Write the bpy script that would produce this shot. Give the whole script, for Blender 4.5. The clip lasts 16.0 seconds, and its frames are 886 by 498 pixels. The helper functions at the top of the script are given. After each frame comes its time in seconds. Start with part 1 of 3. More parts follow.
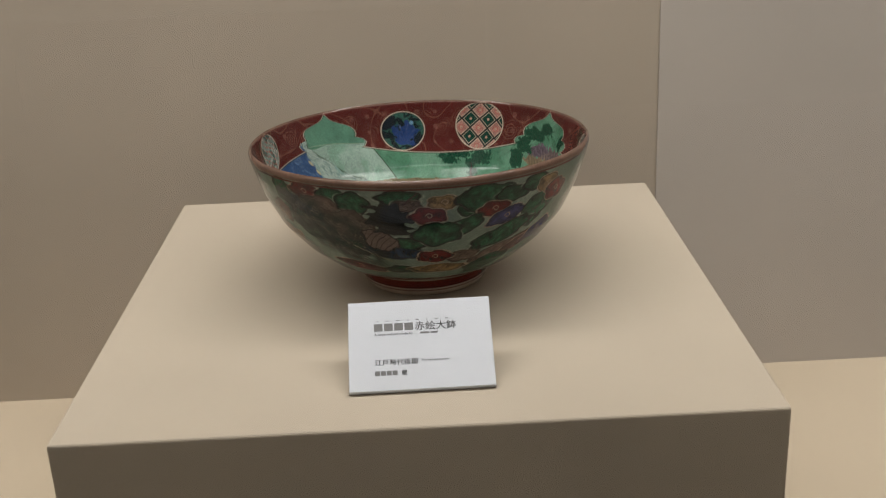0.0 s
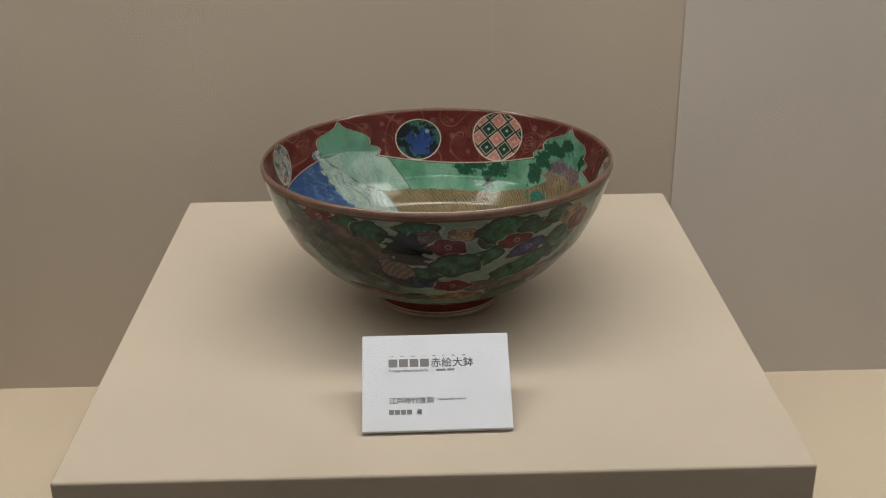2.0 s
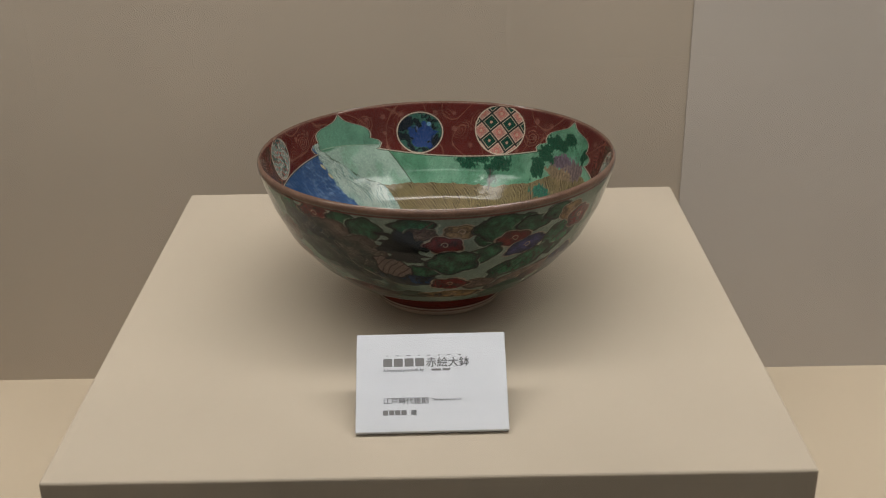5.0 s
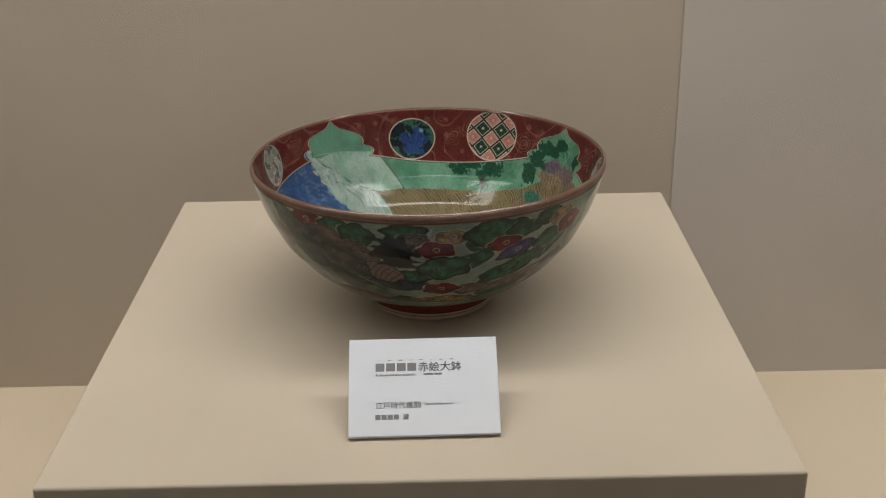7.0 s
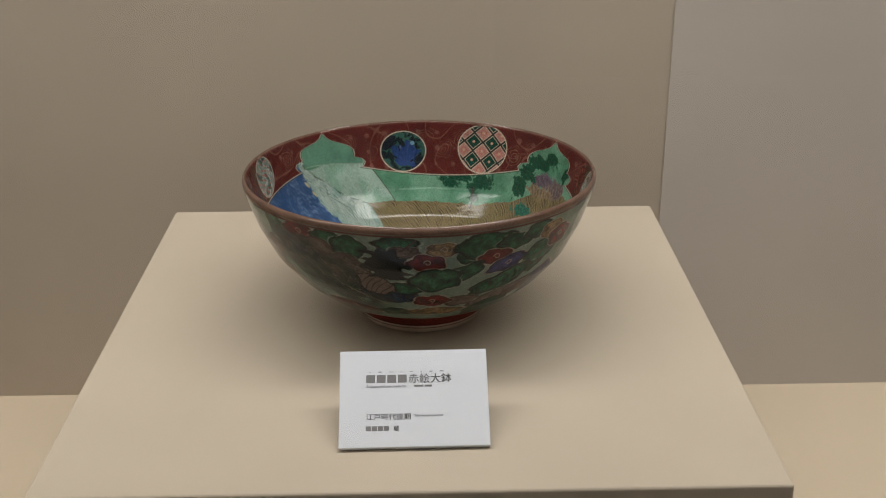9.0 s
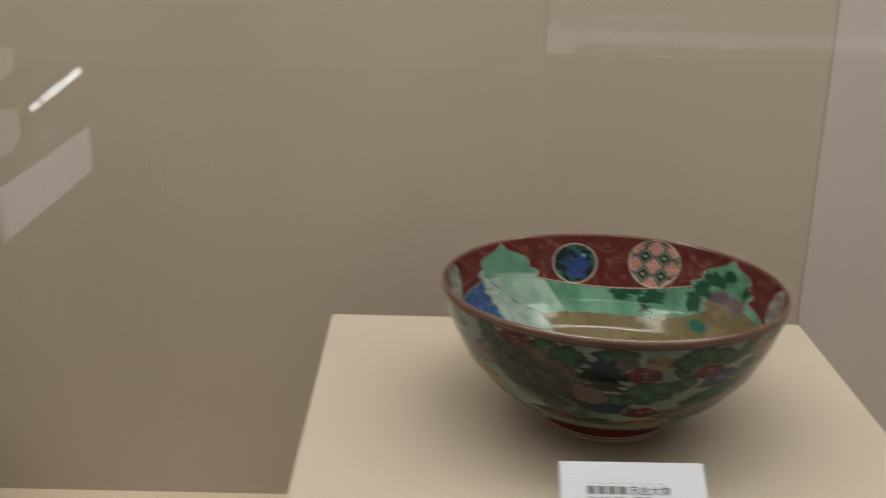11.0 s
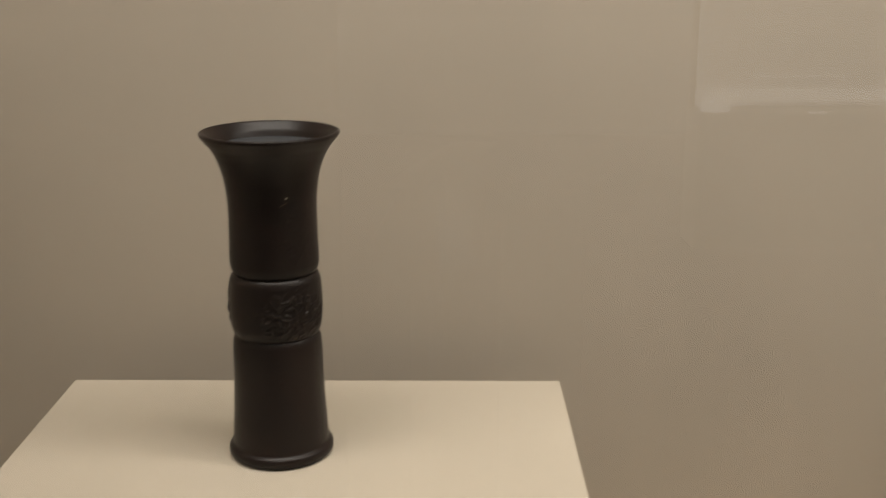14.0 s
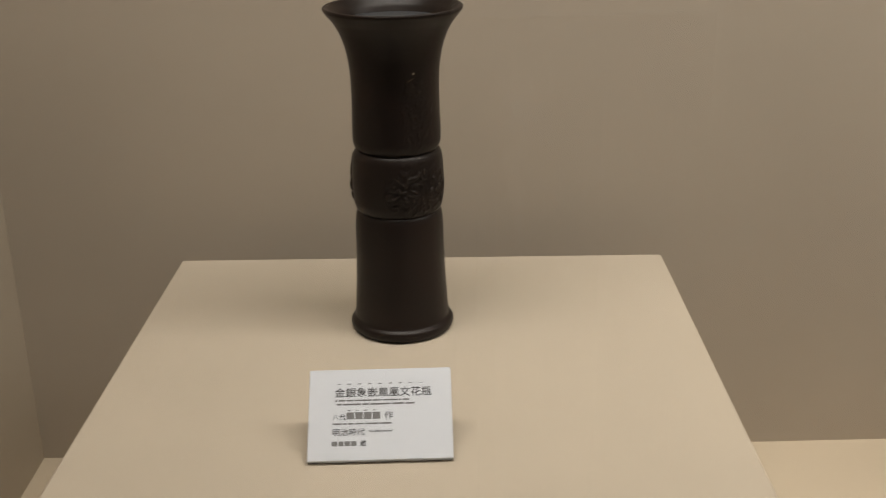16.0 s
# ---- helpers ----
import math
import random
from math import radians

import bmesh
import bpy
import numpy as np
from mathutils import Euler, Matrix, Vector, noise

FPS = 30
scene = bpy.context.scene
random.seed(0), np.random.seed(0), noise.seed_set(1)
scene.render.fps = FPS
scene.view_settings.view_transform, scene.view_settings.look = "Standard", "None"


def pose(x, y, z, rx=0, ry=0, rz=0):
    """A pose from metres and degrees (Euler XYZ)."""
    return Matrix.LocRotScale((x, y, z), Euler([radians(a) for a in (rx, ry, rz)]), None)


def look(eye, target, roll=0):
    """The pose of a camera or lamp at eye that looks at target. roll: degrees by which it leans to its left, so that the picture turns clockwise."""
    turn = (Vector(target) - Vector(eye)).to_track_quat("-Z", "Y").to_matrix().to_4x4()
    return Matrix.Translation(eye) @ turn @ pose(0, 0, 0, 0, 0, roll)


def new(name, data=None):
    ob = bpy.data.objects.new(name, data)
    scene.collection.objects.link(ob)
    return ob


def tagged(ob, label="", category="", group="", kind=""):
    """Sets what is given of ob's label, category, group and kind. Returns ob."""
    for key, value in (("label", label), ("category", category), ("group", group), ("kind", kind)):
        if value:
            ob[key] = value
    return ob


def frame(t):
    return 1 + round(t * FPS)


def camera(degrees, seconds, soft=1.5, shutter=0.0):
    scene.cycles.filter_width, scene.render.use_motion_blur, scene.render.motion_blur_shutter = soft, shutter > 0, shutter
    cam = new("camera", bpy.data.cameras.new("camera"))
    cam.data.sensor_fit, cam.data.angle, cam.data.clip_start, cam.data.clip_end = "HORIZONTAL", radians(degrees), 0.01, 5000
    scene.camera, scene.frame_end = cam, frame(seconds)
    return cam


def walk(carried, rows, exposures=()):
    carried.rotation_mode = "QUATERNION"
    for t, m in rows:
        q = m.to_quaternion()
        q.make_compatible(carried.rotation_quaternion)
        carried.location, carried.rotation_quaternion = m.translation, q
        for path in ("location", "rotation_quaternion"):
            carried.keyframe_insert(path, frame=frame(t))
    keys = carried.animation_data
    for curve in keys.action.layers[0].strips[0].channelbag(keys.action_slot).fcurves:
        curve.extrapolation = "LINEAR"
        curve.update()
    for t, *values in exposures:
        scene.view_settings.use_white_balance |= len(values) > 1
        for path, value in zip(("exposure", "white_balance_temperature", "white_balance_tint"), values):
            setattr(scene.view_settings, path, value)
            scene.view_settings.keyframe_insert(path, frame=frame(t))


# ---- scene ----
cam = camera(43.0, 16.0, soft=0.95, shutter=0.4)
PATH = [
    (0, (0.014, -0.791, 0.456), (0.039, 1.075, -0.262), -2.60),
    (0.5, (0.009, -0.77, 0.48), (0.039, 1.068, -0.309), -2.30),
    (1, (0.001, -0.75, 0.505), (0.041, 1.08, -0.302), -2.00),
    (1.5, (-0.004, -0.741, 0.511), (0.04, 1.097, -0.277), -1.00),
    (2, (-0.005, -0.732, 0.513), (0.028, 1.099, -0.291), -0.80),
    (2.5, (-0.005, -0.725, 0.511), (0.012, 1.097, -0.314), -1.10),
    (3, (-0.004, -0.721, 0.512), (-0.001, 1.094, -0.329), -1.20),
    (3.5, (0.002, -0.717, 0.514), (-0.006, 1.099, -0.324), -1.20),
    (4, (0.008, -0.712, 0.514), (-0.001, 1.105, -0.32), -1.20),
    (4.5, (0.013, -0.712, 0.515), (0.008, 1.108, -0.315), -1.10),
    (7, (0.017, -0.719, 0.516), (0.026, 1.107, -0.299), -1.10),
    (7.5, (0.019, -0.718, 0.515), (0.032, 1.112, -0.291), -1.00),
    (8, (0.017, -0.718, 0.516), (0.034, 1.114, -0.286), -1.00),
    (10.3, (0.004, -0.735, 0.526), (0.0305, 1.105, -0.2605), 0.80),
    (10.5, (-0.0144, -0.7352, 0.5253), (-0.0163, 1.129, -0.1989), 0.95),
    (11, (-0.1743, -0.7414, 0.5311), (-0.1545, 1.159, -0.0933), 1.55),
    (11.5, (-0.3295, -0.7507, 0.542), (-0.2939, 1.167, -0.0258), 1.32),
    (11.7, (-0.371, -0.7316, 0.5358), (-0.3348, 1.194, -0.0021), 1.18),
    (12, (-0.4251, -0.7113, 0.5302), (-0.4139, 1.223, 0.0226), 0.75),
    (12.2, (-0.4681, -0.6917, 0.5301), (-0.4681, 1.248, 0.0408), 0.34),
    (12.5, (-0.5401, -0.6851, 0.5402), (-0.5504, 1.262, 0.0815), -0.05),
    (12.8, (-0.608, -0.6913, 0.5435), (-0.6442, 1.255, 0.0848), 0.08),
    (13, (-0.6588, -0.6989, 0.5525), (-0.7071, 1.244, 0.0784), 0.31),
    (13.3, (-0.7526, -0.7016, 0.5507), (-0.8071, 1.239, 0.0706), 0.32),
    (13.5, (-0.8253, -0.6925, 0.5438), (-0.8705, 1.248, 0.0597), 0.03),
    (13.6, (-0.8639, -0.6963, 0.5445), (-0.8952, 1.243, 0.057), 0.32),
    (14, (-0.991, -0.698, 0.5318), (-0.9567, 1.232, 0.0081), 0.03),
    (14.5, (-1.079, -0.7049, 0.5187), (-0.9822, 1.202, -0.0771), -0.75),
    (15, (-1.076, -0.7042, 0.5154), (-0.953, 1.186, -0.1273), -1.04),
    (15.5, (-1.071, -0.7055, 0.515), (-1.034, 1.174, -0.167), -1.30),
    (16, (-1.111, -0.7082, 0.5226), (-1.093, 1.16, -0.1908), -1.03),
]
EXPOSURES = [(0, 0.0, 6500, 13), (3.5, -0.04, 6500, 13), (8.2, -0.06, 6500, 13), (10.5, -0.06, 6550, 13), (11.5, 0.01, 6600, 12), (12.5, 0.11, 6580, 10.5), (13, 0.13, 6580, 10.5), (14, 0.27, 6800, 12), (16, 0.08, 6880, 13)]
walk(cam, [(t, look(eye, target, roll)) for t, eye, target, roll in PATH], EXPOSURES)

# ---- world and lamps ----
world = bpy.data.worlds.new("world")
scene.world = world
world.use_nodes = True
world.node_tree.nodes["Background"].inputs[0].default_value = (0.9, 0.95, 1.0, 1)
world.node_tree.nodes["Background"].inputs[1].default_value = 0.005


def area_lamp(name, at, size_x, size_y, watts, colour, spread=180, tilt=0):
    data = bpy.data.lights.new(name, "AREA")
    data.shape, data.size, data.size_y, data.energy, data.color = "RECTANGLE", size_x, size_y, watts, colour
    data.spread = radians(spread)
    ob = new(name, data)
    ob.matrix_basis = pose(*at, tilt)
    return ob


area_lamp("case_light", (0.01, 0.155, 1.29), 3.38, 0.20, 23.6, (1.0, 0.965, 0.93), 132, 15)
area_lamp("room_light", (0.8, -7.7, 1.70), 6.0, 0.3, 14, (0.90, 0.95, 1.0))

# ---- materials ----


def mat(name, colour, rough=0.6, metal=0.0, grain=0.0, grain_scale=400.0, stain=0.0, stain_scale=5.0, bump=0.0, bump_scale=600.0, attribute=False, coat=0.0, specular=0.5):
    m = bpy.data.materials.new(name)
    m.use_nodes = True
    nt = m.node_tree
    n, k = nt.nodes, nt.links
    p = n["Principled BSDF"]
    p.inputs["Roughness"].default_value = rough
    p.inputs["Metallic"].default_value = metal
    p.inputs["Specular IOR Level"].default_value = specular
    p.inputs["Coat Weight"].default_value = coat
    p.inputs["Coat Roughness"].default_value = 0.08
    tc = n.new("ShaderNodeTexCoord")
    if attribute:
        at = n.new("ShaderNodeAttribute")
        at.attribute_name = "paint"
        col = at.outputs["Color"]
    else:
        rgb = n.new("ShaderNodeRGB")
        rgb.outputs[0].default_value = (*colour, 1)
        col = rgb.outputs[0]
    for amount, scale, detail in ((grain, grain_scale, 2.0), (stain, stain_scale, 5.0)):
        if amount <= 0:
            continue
        nz = n.new("ShaderNodeTexNoise")
        nz.inputs["Scale"].default_value, nz.inputs["Detail"].default_value = scale, detail
        k.new(tc.outputs["Object"], nz.inputs["Vector"])
        mp = n.new("ShaderNodeMapRange")
        mp.inputs["From Min"].default_value, mp.inputs["From Max"].default_value = 0.3, 0.7
        mp.inputs["To Min"].default_value, mp.inputs["To Max"].default_value = 1 - amount, 1 + amount
        k.new(nz.outputs["Fac"], mp.inputs["Value"])
        mx = n.new("ShaderNodeMix")
        mx.data_type, mx.blend_type = "RGBA", "MULTIPLY"
        mx.inputs["Factor"].default_value = 1.0
        k.new(col, mx.inputs["A"])
        k.new(mp.outputs["Result"], mx.inputs["B"])
        col = mx.outputs["Result"]
    k.new(col, p.inputs["Base Color"])
    if bump > 0:
        nz = n.new("ShaderNodeTexNoise")
        nz.inputs["Scale"].default_value, nz.inputs["Detail"].default_value = bump_scale, 3.0
        k.new(tc.outputs["Object"], nz.inputs["Vector"])
        bp = n.new("ShaderNodeBump")
        bp.inputs["Strength"].default_value, bp.inputs["Distance"].default_value = bump, 0.001
        k.new(nz.outputs["Fac"], bp.inputs["Height"])
        k.new(bp.outputs["Normal"], p.inputs["Normal"])
    return m


def glow(name, colour, strength):
    m = bpy.data.materials.new(name)
    m.use_nodes = True
    p = m.node_tree.nodes["Principled BSDF"]
    p.inputs["Base Color"].default_value = (*colour, 1)
    p.inputs["Emission Color"].default_value = (*colour, 1)
    p.inputs["Emission Strength"].default_value = strength
    return m


def glass(name, tint):
    m = bpy.data.materials.new(name)
    m.use_nodes = True
    nt = m.node_tree
    nt.nodes.clear()
    out, mix = nt.nodes.new("ShaderNodeOutputMaterial"), nt.nodes.new("ShaderNodeMixShader")
    clear, gloss, fres = nt.nodes.new("ShaderNodeBsdfTransparent"), nt.nodes.new("ShaderNodeBsdfGlossy"), nt.nodes.new("ShaderNodeFresnel")
    clear.inputs[0].default_value = (*tint, 1)
    gloss.inputs["Roughness"].default_value = 0.0
    fres.inputs[0].default_value = 1.5
    nt.links.new(fres.outputs[0], mix.inputs[0])
    nt.links.new(clear.outputs[0], mix.inputs[1])
    nt.links.new(gloss.outputs[0], mix.inputs[2])
    nt.links.new(mix.outputs[0], out.inputs[0])
    return m


CLOTH = mat("wall_cloth", (0.405, 0.347, 0.285), 0.92, grain=0.05, grain_scale=900, stain=0.045, stain_scale=3.0, bump=0.10, bump_scale=1200)
CLOTH_GREY = mat("grey_wall_cloth", (0.455, 0.415, 0.38), 0.92, grain=0.05, grain_scale=900, stain=0.04, stain_scale=3.0, bump=0.10, bump_scale=1200)
CREAM = mat("cream_cloth", (0.485, 0.42, 0.338), 0.9, grain=0.04, grain_scale=1100, stain=0.03, stain_scale=6.0, bump=0.22, bump_scale=1300)
CASE_FLOOR = mat("case_floor_cloth", (0.62, 0.525, 0.40), 0.9, grain=0.04, grain_scale=1100, stain=0.03, stain_scale=4.0, bump=0.2, bump_scale=1300)
CARD = mat("white_card", (0.605, 0.635, 0.695), 0.6, stain=0.012, stain_scale=30)
CARD_EDGE = mat("grey_card_edge", (0.50, 0.50, 0.50), 0.8, grain=0.06, grain_scale=800)
INK = mat("printed_ink", (0.02, 0.02, 0.021), 0.55)
INK_PALE = mat("pale_printed_ink", (0.15, 0.15, 0.155), 0.55)
PORCELAIN = mat("painted_porcelain", (1, 1, 1), 0.12, grain=0.16, grain_scale=420, stain=0.16, stain_scale=45, bump=0.36, bump_scale=85, attribute=True, coat=0.0, specular=0.25)
BRONZE = mat("dark_bronze", (1, 1, 1), 0.38, metal=0.0, grain=0.10, grain_scale=500, stain=0.2, stain_scale=22, bump=0.06, bump_scale=300, attribute=True, specular=0.22)
LINER = mat("grey_metal_liner", (0.06, 0.066, 0.075), 0.4, metal=0.5, stain=0.15, stain_scale=40)
PANE = glass("pane_glass", (0.905, 0.915, 0.895))
PANE_EDGE = mat("ground_glass_edge", (0.33, 0.345, 0.31), 0.35, grain=0.1)
ROOM_WALL = mat("room_wall_paint", (0.45, 0.45, 0.46), 0.9, stain=0.05, stain_scale=1.5, bump=0.1)
ROOM_FLOOR = mat("dark_carpet", (0.07, 0.065, 0.06), 0.95, grain=0.25, grain_scale=300, stain=0.1, stain_scale=2, bump=0.4, bump_scale=500)
BLOCKER_CLOTH = mat("dark_blocker_cloth", (0.06, 0.06, 0.065), 0.95, grain=0.1, grain_scale=500, stain=0.1, bump=0.2)
METAL = mat("brown_metal_trim", (0.09, 0.08, 0.07), 0.4, metal=0.7, grain=0.05)
LAMP_WHITE = mat("white_enamel", (0.7, 0.7, 0.7), 0.4, grain=0.03)

# ---- building helpers ----


def mesh_of(name, bm, material, smooth=False):
    me = bpy.data.meshes.new(name)
    bm.to_mesh(me)
    bm.free()
    me.materials.append(material)
    if smooth:
        me.polygons.foreach_set("use_smooth", [True] * len(me.polygons))
    return me


def part(name, bm, material, parent=None, label="", smooth=False):
    """One mesh object under a thing."""
    ob = new(name, mesh_of(name, bm, material, smooth))
    ob.parent = parent
    return tagged(ob, label)


def empty(name, m):
    ob = new(name)
    ob.empty_display_size = 0.05
    ob.matrix_basis = m
    return ob


def box(x0, x1, y0, y1, z0, z1, bevel=0.0, segments=2):
    bm = bmesh.new()
    bmesh.ops.create_cube(bm, size=1.0)
    for v in bm.verts:
        v.co = Vector(((x0 + x1) / 2 + v.co.x * (x1 - x0), (y0 + y1) / 2 + v.co.y * (y1 - y0), (z0 + z1) / 2 + v.co.z * (z1 - z0)))
    if bevel > 0:
        bmesh.ops.bevel(bm, geom=bm.edges[:], offset=bevel, segments=segments, profile=0.5, affect="EDGES")
    return bm


def structure(name, bm, material, label, category):
    return tagged(part(name, bm, material), label, category, kind="structure")


# ---- the showcase and the room ----
WALL_Y, FLOOR_Z, LEFT_X, RIGHT_X, TOP_Z, GLASS_Y = 0.722, -0.336, -1.683, 2.10, 1.36, -0.153
JOINT_X = 0.340
GROUND_Z, ROOM_TOP, ROOM_BACK = -0.95, 1.75, -8.6

structure("wall_back", box(LEFT_X - 0.05, JOINT_X, WALL_Y, WALL_Y + 0.06, FLOOR_Z - 0.06, TOP_Z + 0.05), CLOTH, "beige cloth-covered back wall of the showcase", "wall")
structure("wall_back_panel", box(JOINT_X, RIGHT_X + 0.05, WALL_Y - 0.002, WALL_Y + 0.06, FLOOR_Z - 0.06, TOP_Z + 0.05), CLOTH_GREY, "greyer cloth panel of the showcase back wall", "wall")
structure("wall_left", box(LEFT_X - 0.05, LEFT_X, GLASS_Y - 0.06, WALL_Y, FLOOR_Z - 0.06, TOP_Z + 0.05), CREAM, "pale cream cloth side wall of the showcase", "wall")
structure("wall_right", box(RIGHT_X, RIGHT_X + 0.05, GLASS_Y - 0.06, WALL_Y, FLOOR_Z - 0.06, TOP_Z + 0.05), CLOTH, "beige cloth side wall of the showcase", "wall")
structure("case_floor", box(LEFT_X, RIGHT_X, GLASS_Y - 0.02, WALL_Y, FLOOR_Z - 0.06, FLOOR_Z), CASE_FLOOR, "cream cloth floor of the showcase", "floor")
structure("case_ceiling", box(LEFT_X, RIGHT_X, GLASS_Y - 0.02, WALL_Y, TOP_Z, TOP_Z + 0.05), LAMP_WHITE, "white ceiling of the showcase", "ceiling")
structure("case_base", box(LEFT_X - 0.05, RIGHT_X + 0.05, GLASS_Y - 0.06, GLASS_Y + 0.02, GROUND_Z, FLOOR_Z - 0.062, 0.004), METAL, "dark metal plinth below the showcase glass", "plinth")
structure("case_header", box(LEFT_X - 0.05, RIGHT_X + 0.05, GLASS_Y - 0.06, GLASS_Y + 0.03, TOP_Z - 0.02, ROOM_TOP, 0.004), METAL, "dark metal fascia above the showcase glass", "fascia")
structure("floor", box(-4.5, 5.5, ROOM_BACK, GLASS_Y - 0.06, GROUND_Z - 0.1, GROUND_Z), ROOM_FLOOR, "dark carpet of the gallery", "floor")
structure("ceiling", box(-4.5, 5.5, ROOM_BACK, GLASS_Y - 0.06, ROOM_TOP, ROOM_TOP + 0.1), ROOM_WALL, "dim grey gallery ceiling", "ceiling")
structure("wall_room_back", box(-4.6, 5.6, ROOM_BACK - 0.1, ROOM_BACK, GROUND_Z, ROOM_TOP), ROOM_WALL, "grey gallery wall", "wall")
structure("wall_room_left", box(-4.6, -4.5, ROOM_BACK, GLASS_Y, GROUND_Z, ROOM_TOP), ROOM_WALL, "grey gallery wall", "wall")
structure("wall_room_right", box(5.5, 5.6, ROOM_BACK, GLASS_Y, GROUND_Z, ROOM_TOP), ROOM_WALL, "grey gallery wall", "wall")
structure("wall_beside_left", box(-4.5, LEFT_X - 0.05, GLASS_Y - 0.06, GLASS_Y + 0.04, GROUND_Z, ROOM_TOP), ROOM_WALL, "grey gallery wall beside the showcase", "wall")
structure("wall_beside_right", box(RIGHT_X + 0.05, 5.5, GLASS_Y - 0.06, GLASS_Y + 0.04, GROUND_Z, ROOM_TOP), ROOM_WALL, "grey gallery wall beside the showcase", "wall")


def sliding_pane(x0, x1, y, edge_x):
    """A sheet of glass 6 mm thick with one ground upright edge."""
    bm = box(x0, x1, y - 0.003, y + 0.003, FLOOR_Z - 0.06, TOP_Z - 0.022)
    for face in bm.faces:
        if face.normal.y > 0.5:
            face.normal_flip()
    pane = part("glass_pane", bm, PANE)
    pane.visible_shadow = False
    tagged(pane, "clear sliding glass sheet of the showcase front", "glass pane", "sliding panes")
    edge = part("edge", box(edge_x - 0.0002, edge_x + 0.0002, y - 0.0034, y + 0.0034, FLOOR_Z - 0.06, TOP_Z - 0.022), PANE_EDGE, pane, "dull ground glass edge")
    edge.visible_shadow = False


sliding_pane(LEFT_X - 0.04, -0.5615, GLASS_Y - 0.006, -0.5613)
sliding_pane(-0.6183, RIGHT_X + 0.04, GLASS_Y + 0.006, -0.6185)

lamp = empty("case_lamp", pose(0.01, 0.155, 1.29, 15))
part("housing", box(-1.68, 1.68, -0.12, 0.12, 0.004, 0.030, 0.004), LAMP_WHITE, lamp)
tagged(lamp, "white lamp housing along the showcase ceiling", "lamp")

structure("glass_track", box(LEFT_X, RIGHT_X, GLASS_Y - 0.02, GLASS_Y + 0.035, FLOOR_Z + 0.0005, FLOOR_Z + 0.012, 0.003), METAL, "dark metal sliding track along the glass foot", "track")

# ---- stand-ins for bright shapes that the glass mirrors, and added blockers ----
TUBE = glow("lamp_tube_light", (0.95, 1.0, 1.0), 9.0)
# glow put in for a bright patch mirrored in the glass
PATCH_GLOW = glow("mirrored_patch_glow", (0.93, 0.97, 1.0), 1.5)
# board glow in the material, in place of lamplight falling on it
BOARD_GLOW = glow("panel_glow", (0.95, 0.95, 0.88), 0.75)
# glow stands in for light on the far ledge and the board's leaf
PALE_GLOW = glow("pale_glow", (0.95, 0.97, 1.0), 0.72)
# faint glow put in for the pale haze mirrored above the ledge
HAZE_GLOW = glow("haze_glow", (0.9, 0.95, 1.0), 0.11)


def rod(a, b, radius):
    a, b = Vector(a), Vector(b)
    bm = bmesh.new()
    turn = (b - a).to_track_quat("Z", "Y").to_matrix().to_4x4()
    bmesh.ops.create_cone(bm, cap_ends=True, segments=20, radius1=radius, radius2=radius, depth=(b - a).length, matrix=Matrix.Translation((a + b) / 2) @ turn)
    return bm


def plate(outline, y0, y1):
    """A flat board with the given outline in x and z between two depths."""
    bm = bmesh.new()
    front = [bm.verts.new((x, y1, z)) for x, z in outline]
    back = [bm.verts.new((x, y0, z)) for x, z in outline]
    bm.faces.new(front[::-1])
    bm.faces.new(back)
    for i in range(len(outline)):
        k = (i + 1) % len(outline)
        bm.faces.new((front[i], front[k], back[k], back[i]))
    return bm


def slat(corners, thick):
    """A thin slanted board through four corners."""
    bm = bmesh.new()
    near = [bm.verts.new(c) for c in corners]
    far = [bm.verts.new(Vector(c) + Vector((0, -thick, 0))) for c in corners]
    bm.faces.new(near)
    bm.faces.new(far[::-1])
    for i in range(4):
        k = (i + 1) % 4
        bm.faces.new((near[k], near[i], far[i], far[k]))
    return bm


def info_stand():
    """A made-up floor stand with a glowing strip along its side and a shaded lamp tube on its sloping top."""
    base = empty("information_stand", pose(-0.97, -1.93, GROUND_Z))
    part("foot", box(-0.18, 0.12, -0.25, 0.45, 0, 0.02, 0.006), METAL, base)
    part("post", rod((-0.03, 0.10, 0.02), (-0.03, 0.10, 0.79), 0.02), METAL, base)
    part("body", box(0.010, 0.060, 0.03, 0.55, 0.78, 0.97, 0.006), METAL, base)
    part("back_board", plate(((-0.13, 0.88), (-0.065, 0.985), (0.075, 1.082), (0.11, 1.08), (0.11, 0.78), (-0.13, 0.78)), -0.02, -0.006), METAL, base)
    part("bezel", box(0.008, 0.068, 0.5495, 0.556, 0.778, 0.974, 0.001), METAL, base)
    part("cap", box(0.008, 0.068, 0.03, 0.549, 0.9685, 0.977, 0.001), METAL, base)
    part("screen", box(0.061, 0.065, 0.035, 0.548, 0.870, 0.968), PATCH_GLOW, base, "pale strip that glows for a mirrored patch")
    part("tube", rod((-0.060, 0.006, 0.997), (0.073, 0.10, 1.094), 0.0075), TUBE, base, "bright white lamp tube")
    part("bracket", rod((-0.05, -0.008, 0.93), (-0.05, 0.012, 0.997), 0.006), METAL, base)
    # added slat that blocks the mirrored tube for cameras further left
    part("shade", slat(((-0.112, 0.196, 1.030), (-0.033, 0.196, 1.030), (0.120, 0.309, 1.139), (0.030, 0.309, 1.139)), 0.003), METAL, base, "dark metal slat added to hide the mirrored tube")
    part("shade_arm", rod((0.03, 0.07, 0.96), (0.02, 0.235, 1.082), 0.004), METAL, base)
    return tagged(base, "made-up dark metal stand with glowing strip and lamp tube", "information stand")


info_stand()


